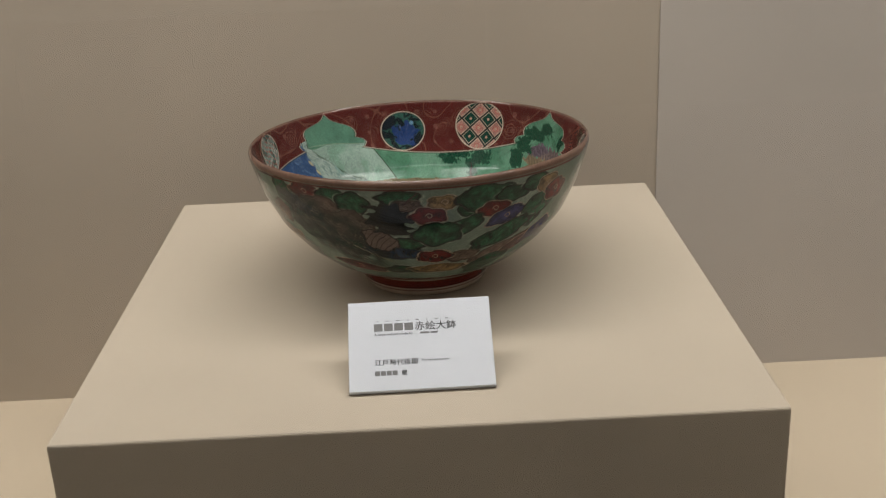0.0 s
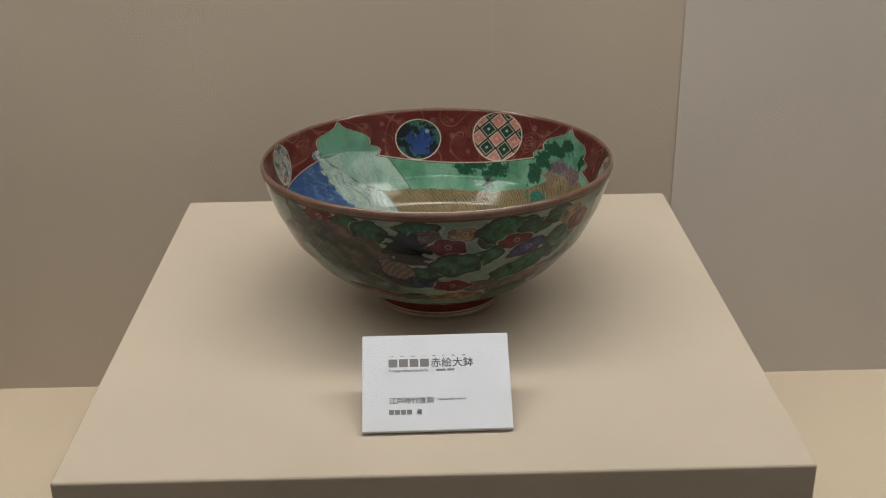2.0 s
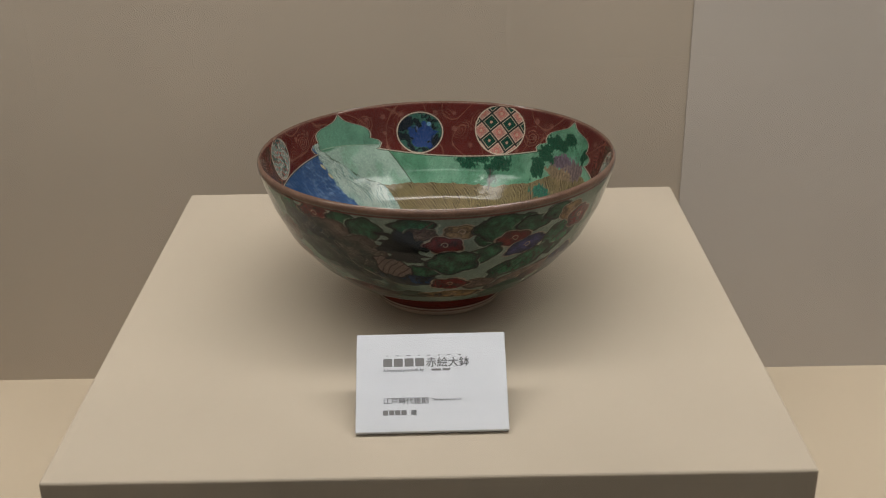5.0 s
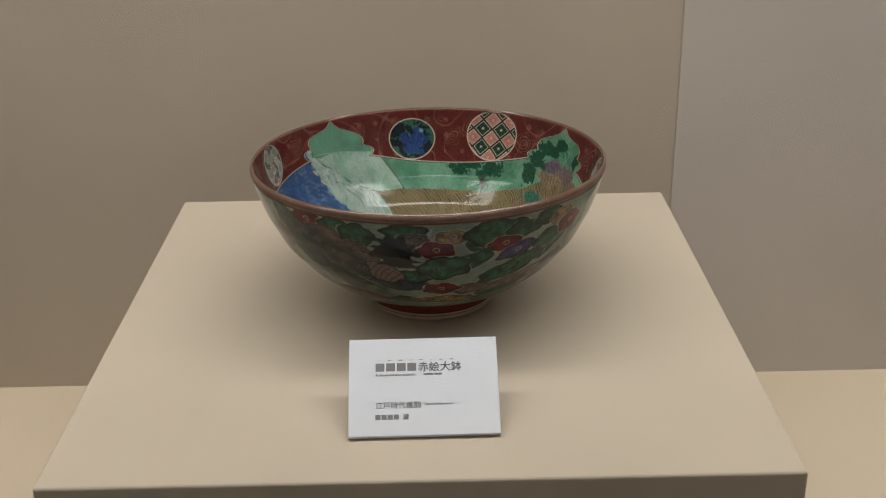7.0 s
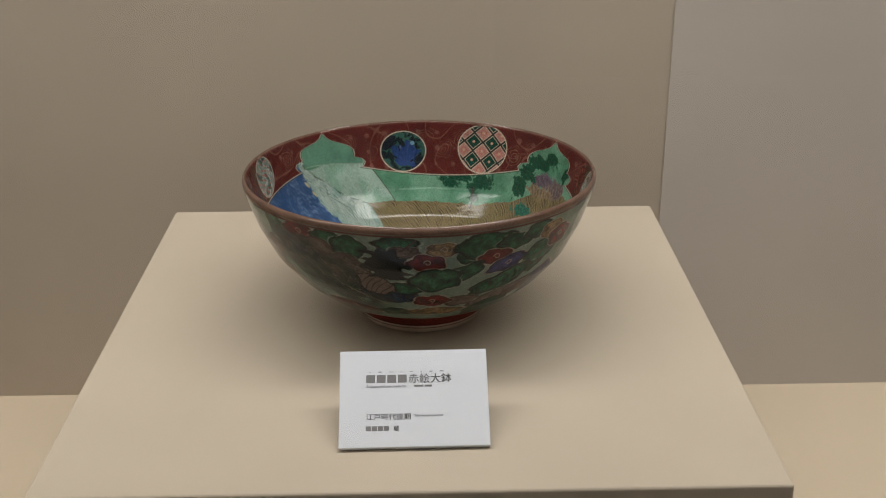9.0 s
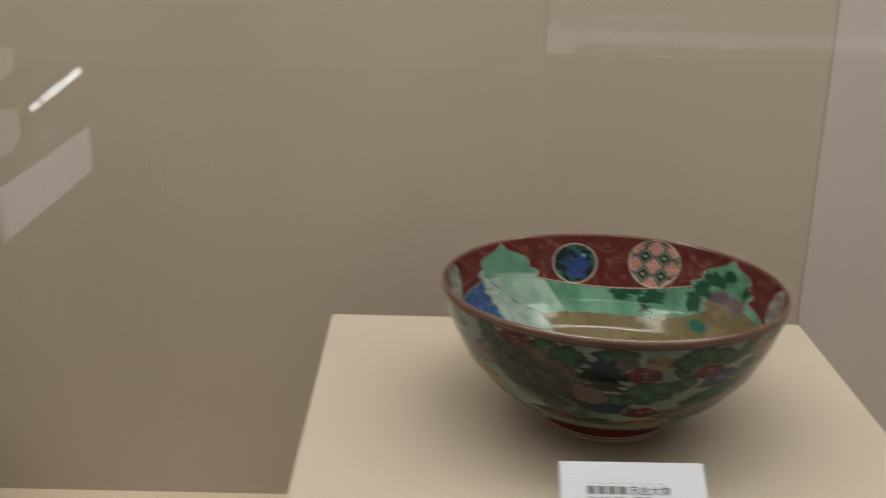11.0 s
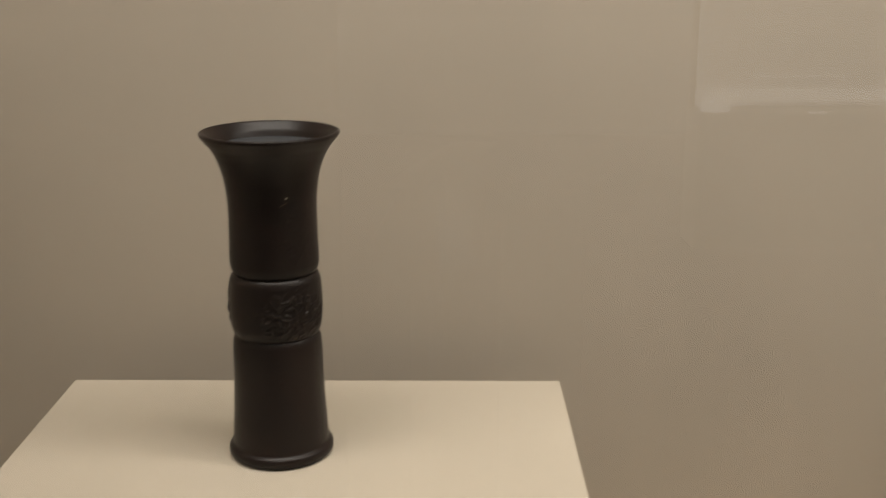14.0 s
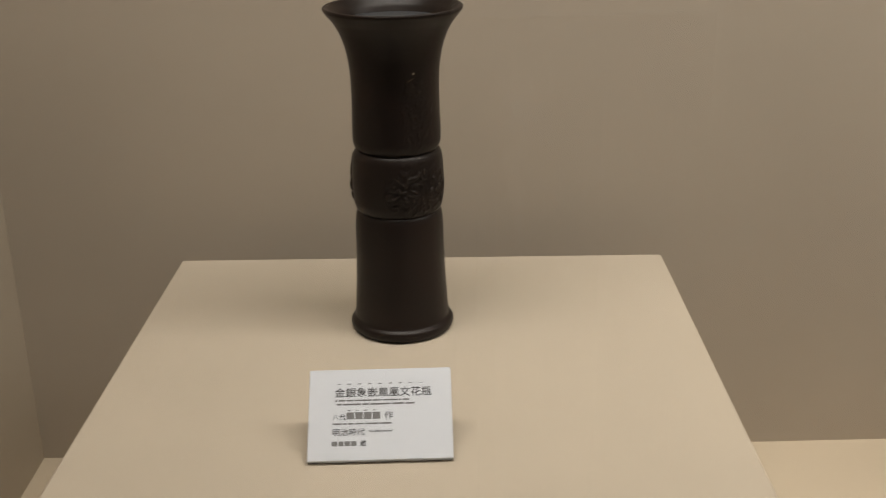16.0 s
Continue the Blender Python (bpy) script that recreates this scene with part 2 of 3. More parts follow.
def glow_board():
    """A made-up standing pale board with a sloping top, on two posts; its glow replaces lamplight."""
    base = empty("mirrored_glow_board", pose(-1.524, -2.57, GROUND_Z))
    part("panel", plate(((-0.31, 0.730), (0.215, 0.730), (0.215, 1.026), (0.17, 1.022), (0.075, 0.985), (-0.27, 0.800)), -0.012, 0.0), BOARD_GLOW, base, "pale panel that glows in place of lamplight")
    part("fold", plate(((0.085, 0.735), (0.212, 0.735), (0.212, 0.90), (0.16, 0.88), (0.12, 0.95)), 0.001, 0.004), PALE_GLOW, base, "dimmer glowing leaf on the panel")
    part("tag", box(-0.004, 0.006, 0.001, 0.006, 0.835, 0.870), METAL, base)
    part("rail", box(-0.31, 0.215, -0.03, -0.012, 0.715, 0.745, 0.003), METAL, base)
    for x in (-0.25, 0.16):
        part("post", rod((x, -0.022, 0.02), (x, -0.022, 0.72), 0.014), METAL, base)
        part("foot", box(x - 0.03, x + 0.03, -0.18, 0.14, 0, 0.02, 0.005), METAL, base)
    return tagged(base, "made-up pale glowing board on two dark posts", "display board")


glow_board()


def partition(x0, x1, y, high):
    """An added freestanding cloth blocker on two feet, which hides mirrored glows."""
    half = (x1 - x0) / 2
    base = empty("mirror_blocker", pose(x0 + half, y, GROUND_Z))
    part("panel", box(-half, half, -0.012, 0.012, 0.06, high, 0.004), BLOCKER_CLOTH, base)
    for x in (0.03 - half, half - 0.03):
        part("foot", box(x - 0.02, x + 0.02, -0.07, 0.07, 0, 0.07, 0.006), METAL, base)
    return tagged(base, "dark freestanding blocker on metal feet, added to hide mirrored glows", "partition", "partition screens")


# unseen blockers, placed to cut off the board, strip and tube further left
partition(-1.95, -1.085, -0.88, 1.50)
partition(-0.895, -0.79, -0.98, 1.155)


def far_case():
    """A low showcase across the gallery; its ledge glows by itself, its glowing back is added for haze."""
    base = empty("wall_showcase", pose(0.50, -5.06, GROUND_Z))
    part("body", box(-0.14, 2.6, -0.30, 0.0, 0, 0.68, 0.01), METAL, base)
    part("ledge", box(-0.137, 2.6, -0.02, 0.02, 0.745, 0.805, 0.004), PALE_GLOW, base, "pale ledge that glows in place of lamplight")
    part("bracket", box(-0.137, 0.0, -0.02, 0.016, 0.692, 0.742, 0.004), PALE_GLOW, base)
    part("rail", box(0.095, 0.55, -0.02, 0.0, 0.858, 0.872, 0.003), PALE_GLOW, base)
    part("name_strip", box(0.385, 0.475, 0.002, 0.006, 0.684, 0.694), PALE_GLOW, base, "small glowing strip")
    part("back", box(-0.10, 2.6, -0.32, -0.30, 0.68, 1.75, 0.004), HAZE_GLOW, base, "dim glowing back of the showcase, added for mirrored haze")
    for x in (-0.12, 2.58):
        part("upright", box(x - 0.015, x + 0.015, -0.30, -0.27, 0.66, 1.75, 0.003), METAL, base)
    return tagged(base, "low showcase with a glowing ledge and a dim glowing back", "showcase")


far_case()

# ---- pedestals ----


def pedestal(x, y, turn, wide, deep, label):
    base = empty("pedestal", pose(x, y, FLOOR_Z, 0, 0, turn))
    high = -FLOOR_Z
    part("body", box(-wide / 2, wide / 2, -deep / 2, deep / 2, 0, high, 0.0025, 3), CREAM, base)
    return tagged(base, label, "pedestal", "display pedestals")


pedestal(0, 0.30, 0, 0.60, 0.60, "square cream cloth-covered pedestal under the painted bowl")
pedestal(-1.133, 0.333, -1.3, 0.613, 0.60, "square cream cloth-covered pedestal under the bronze vase")

# ---- lathed pieces ----


def wave(u, v, seed, scale, octaves=3):
    """Smooth noise about -1 to 1 on arrays."""
    rng = np.random.default_rng(seed)
    total, amount = 0.0, 0.0
    for o in range(octaves):
        f = scale * 2.0 ** o
        for _ in range(4):
            a = rng.uniform(0, 2 * math.pi)
            total = total + np.sin(f * (np.cos(a) * u + np.sin(a) * v) + rng.uniform(0, 6.283) + 1.3 * np.sin(f * 0.6 * (np.sin(a) * u - np.cos(a) * v) + rng.uniform(0, 6.283))) / 2 ** o
        amount += 2.0 / 2 ** o
    return total / amount


def grid_mesh(name, x, y, z, paint, material):
    """A closed ring of rows (rows x columns arrays) as a smooth mesh with a paint colour."""
    rows, cols = x.shape
    me = bpy.data.meshes.new(name)
    idx = np.arange(rows * cols).reshape(rows, cols)
    nxt = np.roll(idx, -1, axis=1)
    quads = np.stack([idx[:-1], nxt[:-1], nxt[1:], idx[1:]], -1).reshape(-1)
    count = len(quads) // 4
    me.vertices.add(rows * cols)
    me.vertices.foreach_set("co", np.stack([x, y, z], -1).astype(np.float32).ravel())
    me.loops.add(len(quads))
    me.loops.foreach_set("vertex_index", quads.astype(np.int32))
    me.polygons.add(count)
    me.polygons.foreach_set("loop_start", np.arange(0, count * 4, 4, dtype=np.int32))
    me.polygons.foreach_set("use_smooth", np.ones(count, dtype=bool))
    me.update()
    layer = me.color_attributes.new("paint", "FLOAT_COLOR", "POINT")
    rgba = np.ones((rows * cols, 4), dtype=np.float32)
    rgba[:, :3] = paint.reshape(-1, 3)
    layer.data.foreach_set("color", rgba.ravel())
    me.materials.append(material)
    me.validate()
    return me


def resample(points, step):
    """Even steps along a profile of (radius, height), smoothed."""
    p = np.array(points, float)
    s = np.concatenate([[0], np.cumsum(np.hypot(*np.diff(p, axis=0).T))])
    t = np.arange(0, s[-1], step)
    t = np.append(t, s[-1])
    r, z = np.interp(t, s, p[:, 0]), np.interp(t, s, p[:, 1])
    return r, z


def soften(a, n):
    for _ in range(n):
        b = a.copy()
        b[1:-1] = (a[:-2] + 2 * a[1:-1] + a[2:]) / 4
        a = b
    return a


def lay(paint, mask, colour):
    """Blend colour over paint by a mask of 0 to 1."""
    m = np.clip(mask, 0, 1)[..., None]
    paint[:] = paint * (1 - m) + np.array(colour) * m


def inside(d, blur=0.35):
    """1 where d is below 0, with a soft edge."""
    return np.clip(0.5 - d / (2 * blur), 0, 1)


def line(d, half, blur=0.35):
    return inside(np.abs(d) - half, blur)


TINT = {"green": (0.0105, 0.050, 0.024), "red": (0.085, 0.009, 0.008), "tan": (0.105, 0.072, 0.056), "ochre": (0.175, 0.112, 0.052), "navy": (0.007, 0.016, 0.032),
        "blue": (0.030, 0.030, 0.085), "grey": (0.078, 0.060, 0.045), "black": (0.005, 0.006, 0.005)}
BOWL = (0.0093, 0.325)


def paint_outside(th, z):
    """Clouds, leaves and a beast in enamels on pale celadon; th in degrees, z in millimetres."""
    u, v = th * 2.75, z
    paint = np.empty(th.shape + (3,))
    paint[:] = (0.190, 0.240, 0.192)
    lay(paint, 0.5 + 0.5 * wave(u, v, 3, 0.05), (0.105, 0.145, 0.110))
    n1, n2, n3 = wave(u, v, 11, 0.16), wave(u, v, 12, 0.42), wave(u, v, 14, 1.3, 2)

    def cloud(t, h, w, s, tint, tilt=0.0):
        dt = (th - t + 180) % 360 - 180
        dz = z - h - tilt * dt
        turn = np.arctan2(dz / s, dt / w)
        q = np.hypot(dt / w, dz / s) / (1.02 + 0.20 * np.abs(np.sin(2.5 * turn + t))) + 0.06 * n1 + (0.22 if tint == "black" else 0.06) * n2
        mm = (q - 1) * min(w * 2.6, s)
        c = np.array(TINT[tint])
        lay(paint, inside(mm, 0.4), c)
        lay(paint, inside(mm + 1.6, 1.0) * np.clip(0.42 + 0.7 * n2 + 0.7 * n3, 0, 0.9), c * (2.7 if tint in ("green", "navy") else 1.8))
        lay(paint, inside(mm + 0.6, 0.5) * np.clip(-0.05 - 0.7 * n2 + 0.6 * n3, 0, 0.85), c * 0.3)
        if tint in ("red", "blue", "ochre"):
            lay(paint, line(mm + 0.7, 0.35, 0.25), c * 0.35)
            lay(paint, line(mm, 0.36, 0.22) * np.clip(0.75 + 0.5 * n2, 0.3, 1), (0.32, 0.25, 0.185))
            curl = np.hypot(dt * 2.6 - 0.8, dz) - (1.2 + 0.32 * ((np.degrees(np.arctan2(dz, dt * 2.6)) + 180) % 360) / 60)
            lay(paint, line(curl, 0.30, 0.25) * inside(mm + 1.5), (0.38, 0.27, 0.19))
        elif tint in ("green", "tan", "grey"):
            # pale halo, dark outline and close hatching that follows the lobes
            lay(paint, line(mm - 1.1, 0.32, 0.25) * np.clip(0.15 + 0.6 * n2, 0, 0.5), (0.34, 0.38, 0.30) if tint == "green" else (0.30, 0.235, 0.18))
            rim = np.clip(1.1 + mm / 6.5, 0, 1) * np.clip(0.75 - 0.9 * np.sin(turn + 0.6 + t), 0, 1)
            lay(paint, inside(mm + 0.5, 0.3) * line(np.sin(2.9 * mm + 1.2 * n2), 0.42, 0.25) * rim * 0.85, c * 0.16)
            lay(paint, inside(mm + 1.2, 0.4) * line(np.sin(1.9 * dz + 1.1 * dt + 2.4 * n1), 0.20, 0.16) * np.clip(0.4 + n2, 0, 0.8), c * 0.2)
            lay(paint, line(mm, 0.55, 0.3), (0.006, 0.010, 0.007) if tint == "green" else (0.045, 0.03, 0.024))

    cloud(-140, 134, 3.7, 12.5, "green")
    cloud(-129, 138, 6.0, 7.5, "red")
    cloud(-119, 137, 4.4, 7.0, "green")
    cloud(-124, 126, 6.5, 8.0, "tan")
    cloud(-112, 131, 4.9, 9.5, "green")
    cloud(-132, 121, 9.0, 7.0, "navy", -1.2)
    cloud(-132, 96, 7.0, 9.0, "green", -0.6)
    cloud(-115, 103, 8.0, 18, "grey")
    cloud(-97, 137, 5.8, 6.2, "green")
    cloud(-95, 129, 4.1, 5.0, "tan")
    cloud(-100, 116, 5.4, 13, "black")
    cloud(-118, 83, 7.7, 7.5, "green", -0.5)
    cloud(-99, 87, 8.8, 6.5, "green")
    cloud(-101, 77, 11.0, 7.0, "navy", -0.3)
    cloud(-119, 55, 11.0, 6.0, "red", -0.3)
    cloud(-100, 53, 6.3, 5.0, "green")
    cloud(-83, 131, 4.6, 7.0, "ochre")
    cloud(-75, 122, 3.2, 7.0, "green")
    cloud(-69, 131, 9.0, 11.5, "green")
    cloud(-60, 130, 5.3, 7.0, "green")
    cloud(-88, 118, 5.4, 8.0, "red")
    cloud(-66, 118, 5.3, 7.2, "red")
    cloud(-61, 108, 6.5, 7.5, "blue", 0.6)
    cloud(-48, 108, 6.5, 15, "green", 1.0)
    cloud(-51, 136, 4.7, 7.0, "green")
    cloud(-45, 131, 4.6, 8.5, "ochre")
    cloud(-40, 122, 5.0, 9.5, "red")
    cloud(-76, 104, 5.5, 8.0, "green", 0.9)
    cloud(-85, 98, 7.4, 11, "green")
    cloud(-61, 88, 10.5, 9.0, "green", 0.8)
    cloud(-75, 68, 6.0, 6.5, "tan")
    cloud(-86, 71, 6.4, 7.5, "red")
    cloud(-57, 69, 12.0, 8.0, "tan", 0.7)
    cloud(-50, 70, 7.0, 8.0, "red", 0.9)
    cloud(-42, 80, 6.0, 9.0, "blue", 1.0)
    cloud(-62, 52, 8.5, 9.0, "green", 0.5)
    cloud(-84, 53, 11.2, 6.0, "ochre")
    # fur and feather strokes of the beast
    beast = inside(np.hypot((th + 115) / 8.5, (z - 100) / 20) * 10 - 10, 1.0)
    lay(paint, beast * line(np.sin(1.1 * (z - 100) + 1.3 * (th + 115) + 3 * n1), 0.34, 0.15) * 0.9, (0.022, 0.017, 0.013))
    lay(paint, beast * line(np.sin(0.7 * (z - 100) - 1.5 * (th + 115) + 2 * n2), 0.12, 0.1) * 0.6, (0.33, 0.27, 0.20))
    tail = (z - 96) + 1.55 * (th + 126)
    lay(paint, line(tail + 2 * n1, 5.5) * inside(np.abs(th + 120) - 14, 1) * line(np.sin(1.5 * th + 0.6 * z), 0.35, 0.2) * 0.8, (0.03, 0.05, 0.035))
    lay(paint, line(tail - 4.5, 0.5) * inside(np.abs(th + 118) - 15, 1), (0.42, 0.34, 0.22))
    # dark feather strokes round the beast, with fine pale strokes between
    wing = inside(np.hypot((th + 123) / 19, (z - 96 + 1.25 * (th + 123)) / 30) * 10 - 10, 2.0)
    lay(paint, wing * np.clip(0.75 + 0.7 * n1, 0, 0.9), (0.015, 0.027, 0.020))
    for pitch, lean, shift in ((0.9, 1.5, 0.0), (1.5, 2.0, 1.2), (2.1, -0.6, 2.0)):
        lay(paint, wing * line(np.sin(pitch * z + lean * th + 2.5 * n1 + shift), 0.38, 0.16) * np.clip(0.7 + 1.2 * n2, 0, 1) * 0.9, (0.009, 0.011, 0.009))
    for pitch, lean, shift in ((0.55, 2.3, 0.4), (1.2, 0.5, 2.1)):
        lay(paint, wing * line(np.sin(pitch * z + lean * th + 3.0 * n1 + shift), 0.09, 0.09) * np.clip(0.3 + 1.3 * n2, 0, 1) * 0.8, (0.36, 0.31, 0.22))
    # the paler haunch and paw beside the mane, hatched
    paw = (np.hypot((th + 105) / 6.0, (z - 92 + 0.6 * (th + 105)) / 12) - 1 + 0.12 * n2) * 9
    lay(paint, inside(paw, 0.4), (0.135, 0.095, 0.078))
    lay(paint, inside(paw + 0.4, 0.4) * line(np.sin(1.25 * th - 0.42 * z + 1.4 * n1), 0.30, 0.2) * 0.85, (0.045, 0.028, 0.024))
    lay(paint, line(paw, 0.45, 0.25), (0.016, 0.012, 0.010))
    # the ragged black mane
    mane = np.hypot((th + 101) / 7.5, (z - 113 + 0.5 * (th + 101)) / 15) + 0.22 * np.sin(0.75 * z + 2 * n1) * np.clip((th + 101) / 5, -1, 1) + 0.15 * n2
    lay(paint, inside((mane - 0.95) * 8, 0.5), TINT["black"])
    lay(paint, inside((mane - 0.9) * 8, 0.5) * line(np.sin(0.9 * z + 0.8 * th + 2 * n1), 0.16, 0.15) * 0.5, (0.03, 0.032, 0.026))
    rng = random.Random(5)
    for _ in range(90):
        t, h = rng.uniform(-28, 215), rng.uniform(40, 138)
        cloud(t, h, rng.uniform(4, 9), rng.uniform(6, 11), rng.choice(["green", "green", "red", "tan", "ochre", "navy", "green", "blue"]), rng.uniform(-0.8, 0.8))
    # small dark twigs
    lay(paint, line(th + 93 - 0.35 * (z - 138) + 1.0 * n1, 0.35, 0.25) * inside(np.abs(z - 136) - 6, 1), (0.06, 0.03, 0.03))
    # bands at the foot and under the lip
    lay(paint, inside(z - 28), (0.14, 0.020, 0.015))
    lay(paint, line(z - 28.4, 0.7), (0.30, 0.24, 0.18))
    lay(paint, line(z - 145.2, 0.9), (0.10, 0.025, 0.02))
    lay(paint, inside(146.6 - z), (0.150, 0.090, 0.066))
    return paint


def paint_inside(th, z):
    """A maroon scroll ground with medallions above a painted landscape."""
    u, v = th * 2.75, z
    n1, n2, n3 = wave(u, v, 21, 0.10), wave(u, v, 22, 0.35), wave(u, v, 24, 1.2, 2)
    paint = np.empty(th.shape + (3,))
    paint[:] = (0.084, 0.019, 0.016)
    cell = np.floor(u / 21.0)
    cu, cv = (u % 21.0) - 10.5, v - 128 + 6 * np.where(cell % 2 == 0, 1, -1)
    spin = np.where(cell % 2 == 0, 1, -1)
    coil = (np.hypot(cu, cv) / 2.9 - spin * np.arctan2(cv, cu) / (2 * math.pi) + 0.55 * n2 + 0.4 * n1) % 1 - 0.5
    lay(paint, line(coil, 0.10, 0.10) * inside(np.hypot(cu, cv) - 10.5 + 4 * n2, 1.5) * np.clip(0.65 + 0.9 * n1, 0.25, 0.9), (0.20, 0.095, 0.065))
    lay(paint, line(wave(u, v, 27, 0.13, 1), 0.05, 0.06) * 0.7, (0.20, 0.095, 0.065))
    lay(paint, inside(np.hypot((u + 9) % 19 - 9.5, (v + 5) % 17 - 8.5) - 2.4 + 1.6 * n2, 0.7) * 0.55, (0.19, 0.085, 0.065))

    # the landscape's upper edge: scallops with two ogee clouds rising over it
    d = np.abs(th - 82)
    edge = 94 + 14 * (d / 34) ** 2
    edge = np.where(th > 129, 116 - (th - 144) * 0.26, edge)
    edge = np.where(th < 30.5, 115 - (19 - th) * 0.40, edge)
    edge = np.clip(edge, 100 * (th > 200) + 100 * (th < -10), 117)

    def ogee(t, lift):
        zz = z - lift * (th - t)
        half = np.interp(zz, [98, 107, 110, 113, 117.5, 121.0, 123.4, 126.5, 131, 134.5, 137, 139.5, 142, 145, 150.5], [10, 10.5, 12.6, 15.4, 16.4, 15.2, 11.9, 12.4, 12.1, 10.8, 8.8, 5.8, 3.2, 1.6, 0])
        return np.where((zz > 98) & (zz < 151.5), np.abs(th - t) - half, 9.0) * 2.6

    o1, o2 = ogee(129.3, 0.34), ogee(30.6, -0.24)
    land = np.minimum(np.minimum(z - edge, o1), o2)
    sky = np.empty_like(paint)
    sky[:] = (0.070, 0.190, 0.118)
    lay(sky, np.clip(0.5 + 0.9 * n1 + 0.35 * n2, 0, 1) * 0.8, (0.145, 0.285, 0.200))
    lay(sky, np.clip(0.3 * n3 + 0.6 * n2, 0, 1) * 0.4, (0.048, 0.18, 0.10))
    # pale misty part beside the cliff, and the cliff's white water
    pale_edge = th - (102.2 + (z - 68.6) * 0.242)
    lay(sky, inside(-pale_edge, 0.2) * inside(z - 117 - 2 * n1, 1.5), (0.25, 0.35, 0.295))
    lay(sky, inside(-pale_edge, 0.2) * inside(z - 117, 1.5) * np.clip(0.7 * n1 + 0.3 * n2, 0, 0.6), (0.13, 0.27, 0.19))
    lay(sky, line(pale_edge, 0.22, 0.15) * inside(z - 108), (0.05, 0.08, 0.05))
    lay(sky, inside(np.minimum(o1, 0) * 0 + 116 - z + 0.34 * (th - 129.3)) * inside(15.6 - 31 + np.abs(th - 129.3)), (0.098, 0.225, 0.158))
    lay(sky, line(z - 115 - 0.34 * (th - 129.3) - 1.5 * np.cos((th - 129.3) * 0.12), 0.45) * inside(np.abs(th - 129.3) - 13), (0.20, 0.30, 0.22))
    cliff = th - np.interp(z, [40, 50, 60, 70, 80, 95, 108, 118], [110, 112.2, 113.5, 115.4, 125.1, 132.0, 137.0, 141.3]) - 0.8 * n2
    lay(sky, inside(-cliff, 0.3), (0.31, 0.385, 0.345))
    slope = cliff * 2.6
    for pitch, lean, half, depth in ((0.85, 0.10, 0.20, 0.75), (1.7, -0.22, 0.16, 0.6), (0.45, 0.30, 0.14, 0.8)):
        strand = line(np.sin(pitch * slope + lean * z + 3.4 * n1 + 2.0 * n2), half * 1.3, 0.2) * np.clip(0.6 + 1.3 * n2 - 0.5 * n1, 0, 1)
        lay(sky, inside(-cliff, 0.3) * strand * depth, (0.045, 0.115, 0.105))
    lay(sky, inside(-cliff, 0.3) * np.clip(0.8 * n1 + 0.2 * n3, 0, 0.55), (0.085, 0.22, 0.19))
    lay(sky, line(cliff, 0.45, 0.3) * np.clip(0.6 + 0.8 * n2, 0, 1), (0.045, 0.075, 0.045))
    sea = th - np.interp(z, [55, 70, 80, 97, 110, 118], [134, 137, 139, 141.5, 142.5, 144]) - 0.9 * n2
    lay(sky, inside(-sea, 0.5), (0.030, 0.070, 0.165))
    lay(sky, inside(-sea, 0.5) * np.clip(0.5 * n2 + 0.5 * n1 + 0.4 * n3, 0, 0.8), (0.10, 0.17, 0.29))
    for t, h in ((143, 103), (141, 92)):
        lay(sky, inside(np.hypot((th - t) * 2.6 - 0.5 * (z - h), (z - h) * 0.55) - 1.8, 0.4), (0.33, 0.31, 0.20))
    # the dry field
    field = z - np.interp(th, [-20, 15, 30, 43, 62, 90, 116], [100, 104, 98, 79, 67.5, 67.5, 70]) - 0.8 * n2
    mask = inside(field, 0.4) * inside(cliff, 0.4)
    lay(sky, mask, (0.175, 0.135, 0.075))
    lay(sky, mask * np.clip(0.5 + 0.9 * n1, 0, 1) * 0.6, (0.145, 0.125, 0.055))
    for pitch, lean, shift, tone, depth in ((2.1, -0.95, 0.0, (0.040, 0.026, 0.017), 0.95), (3.3, -1.3, 1.7, (0.050, 0.032, 0.020), 0.8), (1.5, -0.75, 2.9, (0.27, 0.225, 0.125), 0.55)):
        straw = line(np.sin(pitch * th + lean * z + 2.2 * n1 + 1.3 * n2 + shift), 0.34, 0.22) * np.clip(0.75 + 1.1 * n2, 0, 1)
        lay(sky, mask * straw * depth, tone)
    # pines, shrub and rock
    pine = (0.016, 0.066, 0.038)

    def tuft(t, h, w, s, colour):
        q = np.hypot((th - t) / w, (z - h) / s) + 0.34 * n2 + 0.16 * n3
        lay(sky, inside((q - 1) * s, 0.6), colour)
        lay(sky, inside((q - 0.85) * s, 0.6) * np.clip(0.7 * n3 + 0.3, 0, 0.6), np.array(colour) * 0.45)

    tuft(30, 107, 9.0, 8.0, (0.125, 0.095, 0.12))
    tuft(22, 104, 6.0, 9.0, (0.145, 0.11, 0.108))
    tuft(31, 96, 9.0, 5.0, (0.20, 0.15, 0.095))
    tuft(72, 92, 6.5, 4.5, pine)
    tuft(76, 86, 4.0, 4.0, pine)
    tuft(62, 91, 5.5, 7.5, pine)
    tuft(66, 84, 2.4, 5.0, pine)
    tuft(64, 75, 2.6, 4.2, pine)
    tuft(80, 90, 3.0, 3.0, pine)
    lay(sky, line(th - 65.0 - 0.10 * (z - 75) - 0.5 * n2, 0.35, 0.2) * inside(np.abs(z - 74) - 10, 1), (0.03, 0.02, 0.016))
    tuft(36, 124, 7.5, 7.0, pine)
    tuft(41, 111, 5.0, 10.0, pine)
    tuft(43, 95, 3.6, 12.0, pine)
    tuft(30, 130, 4.0, 6.0, pine)
    tuft(19, 122, 2.2, 7.0, pine)
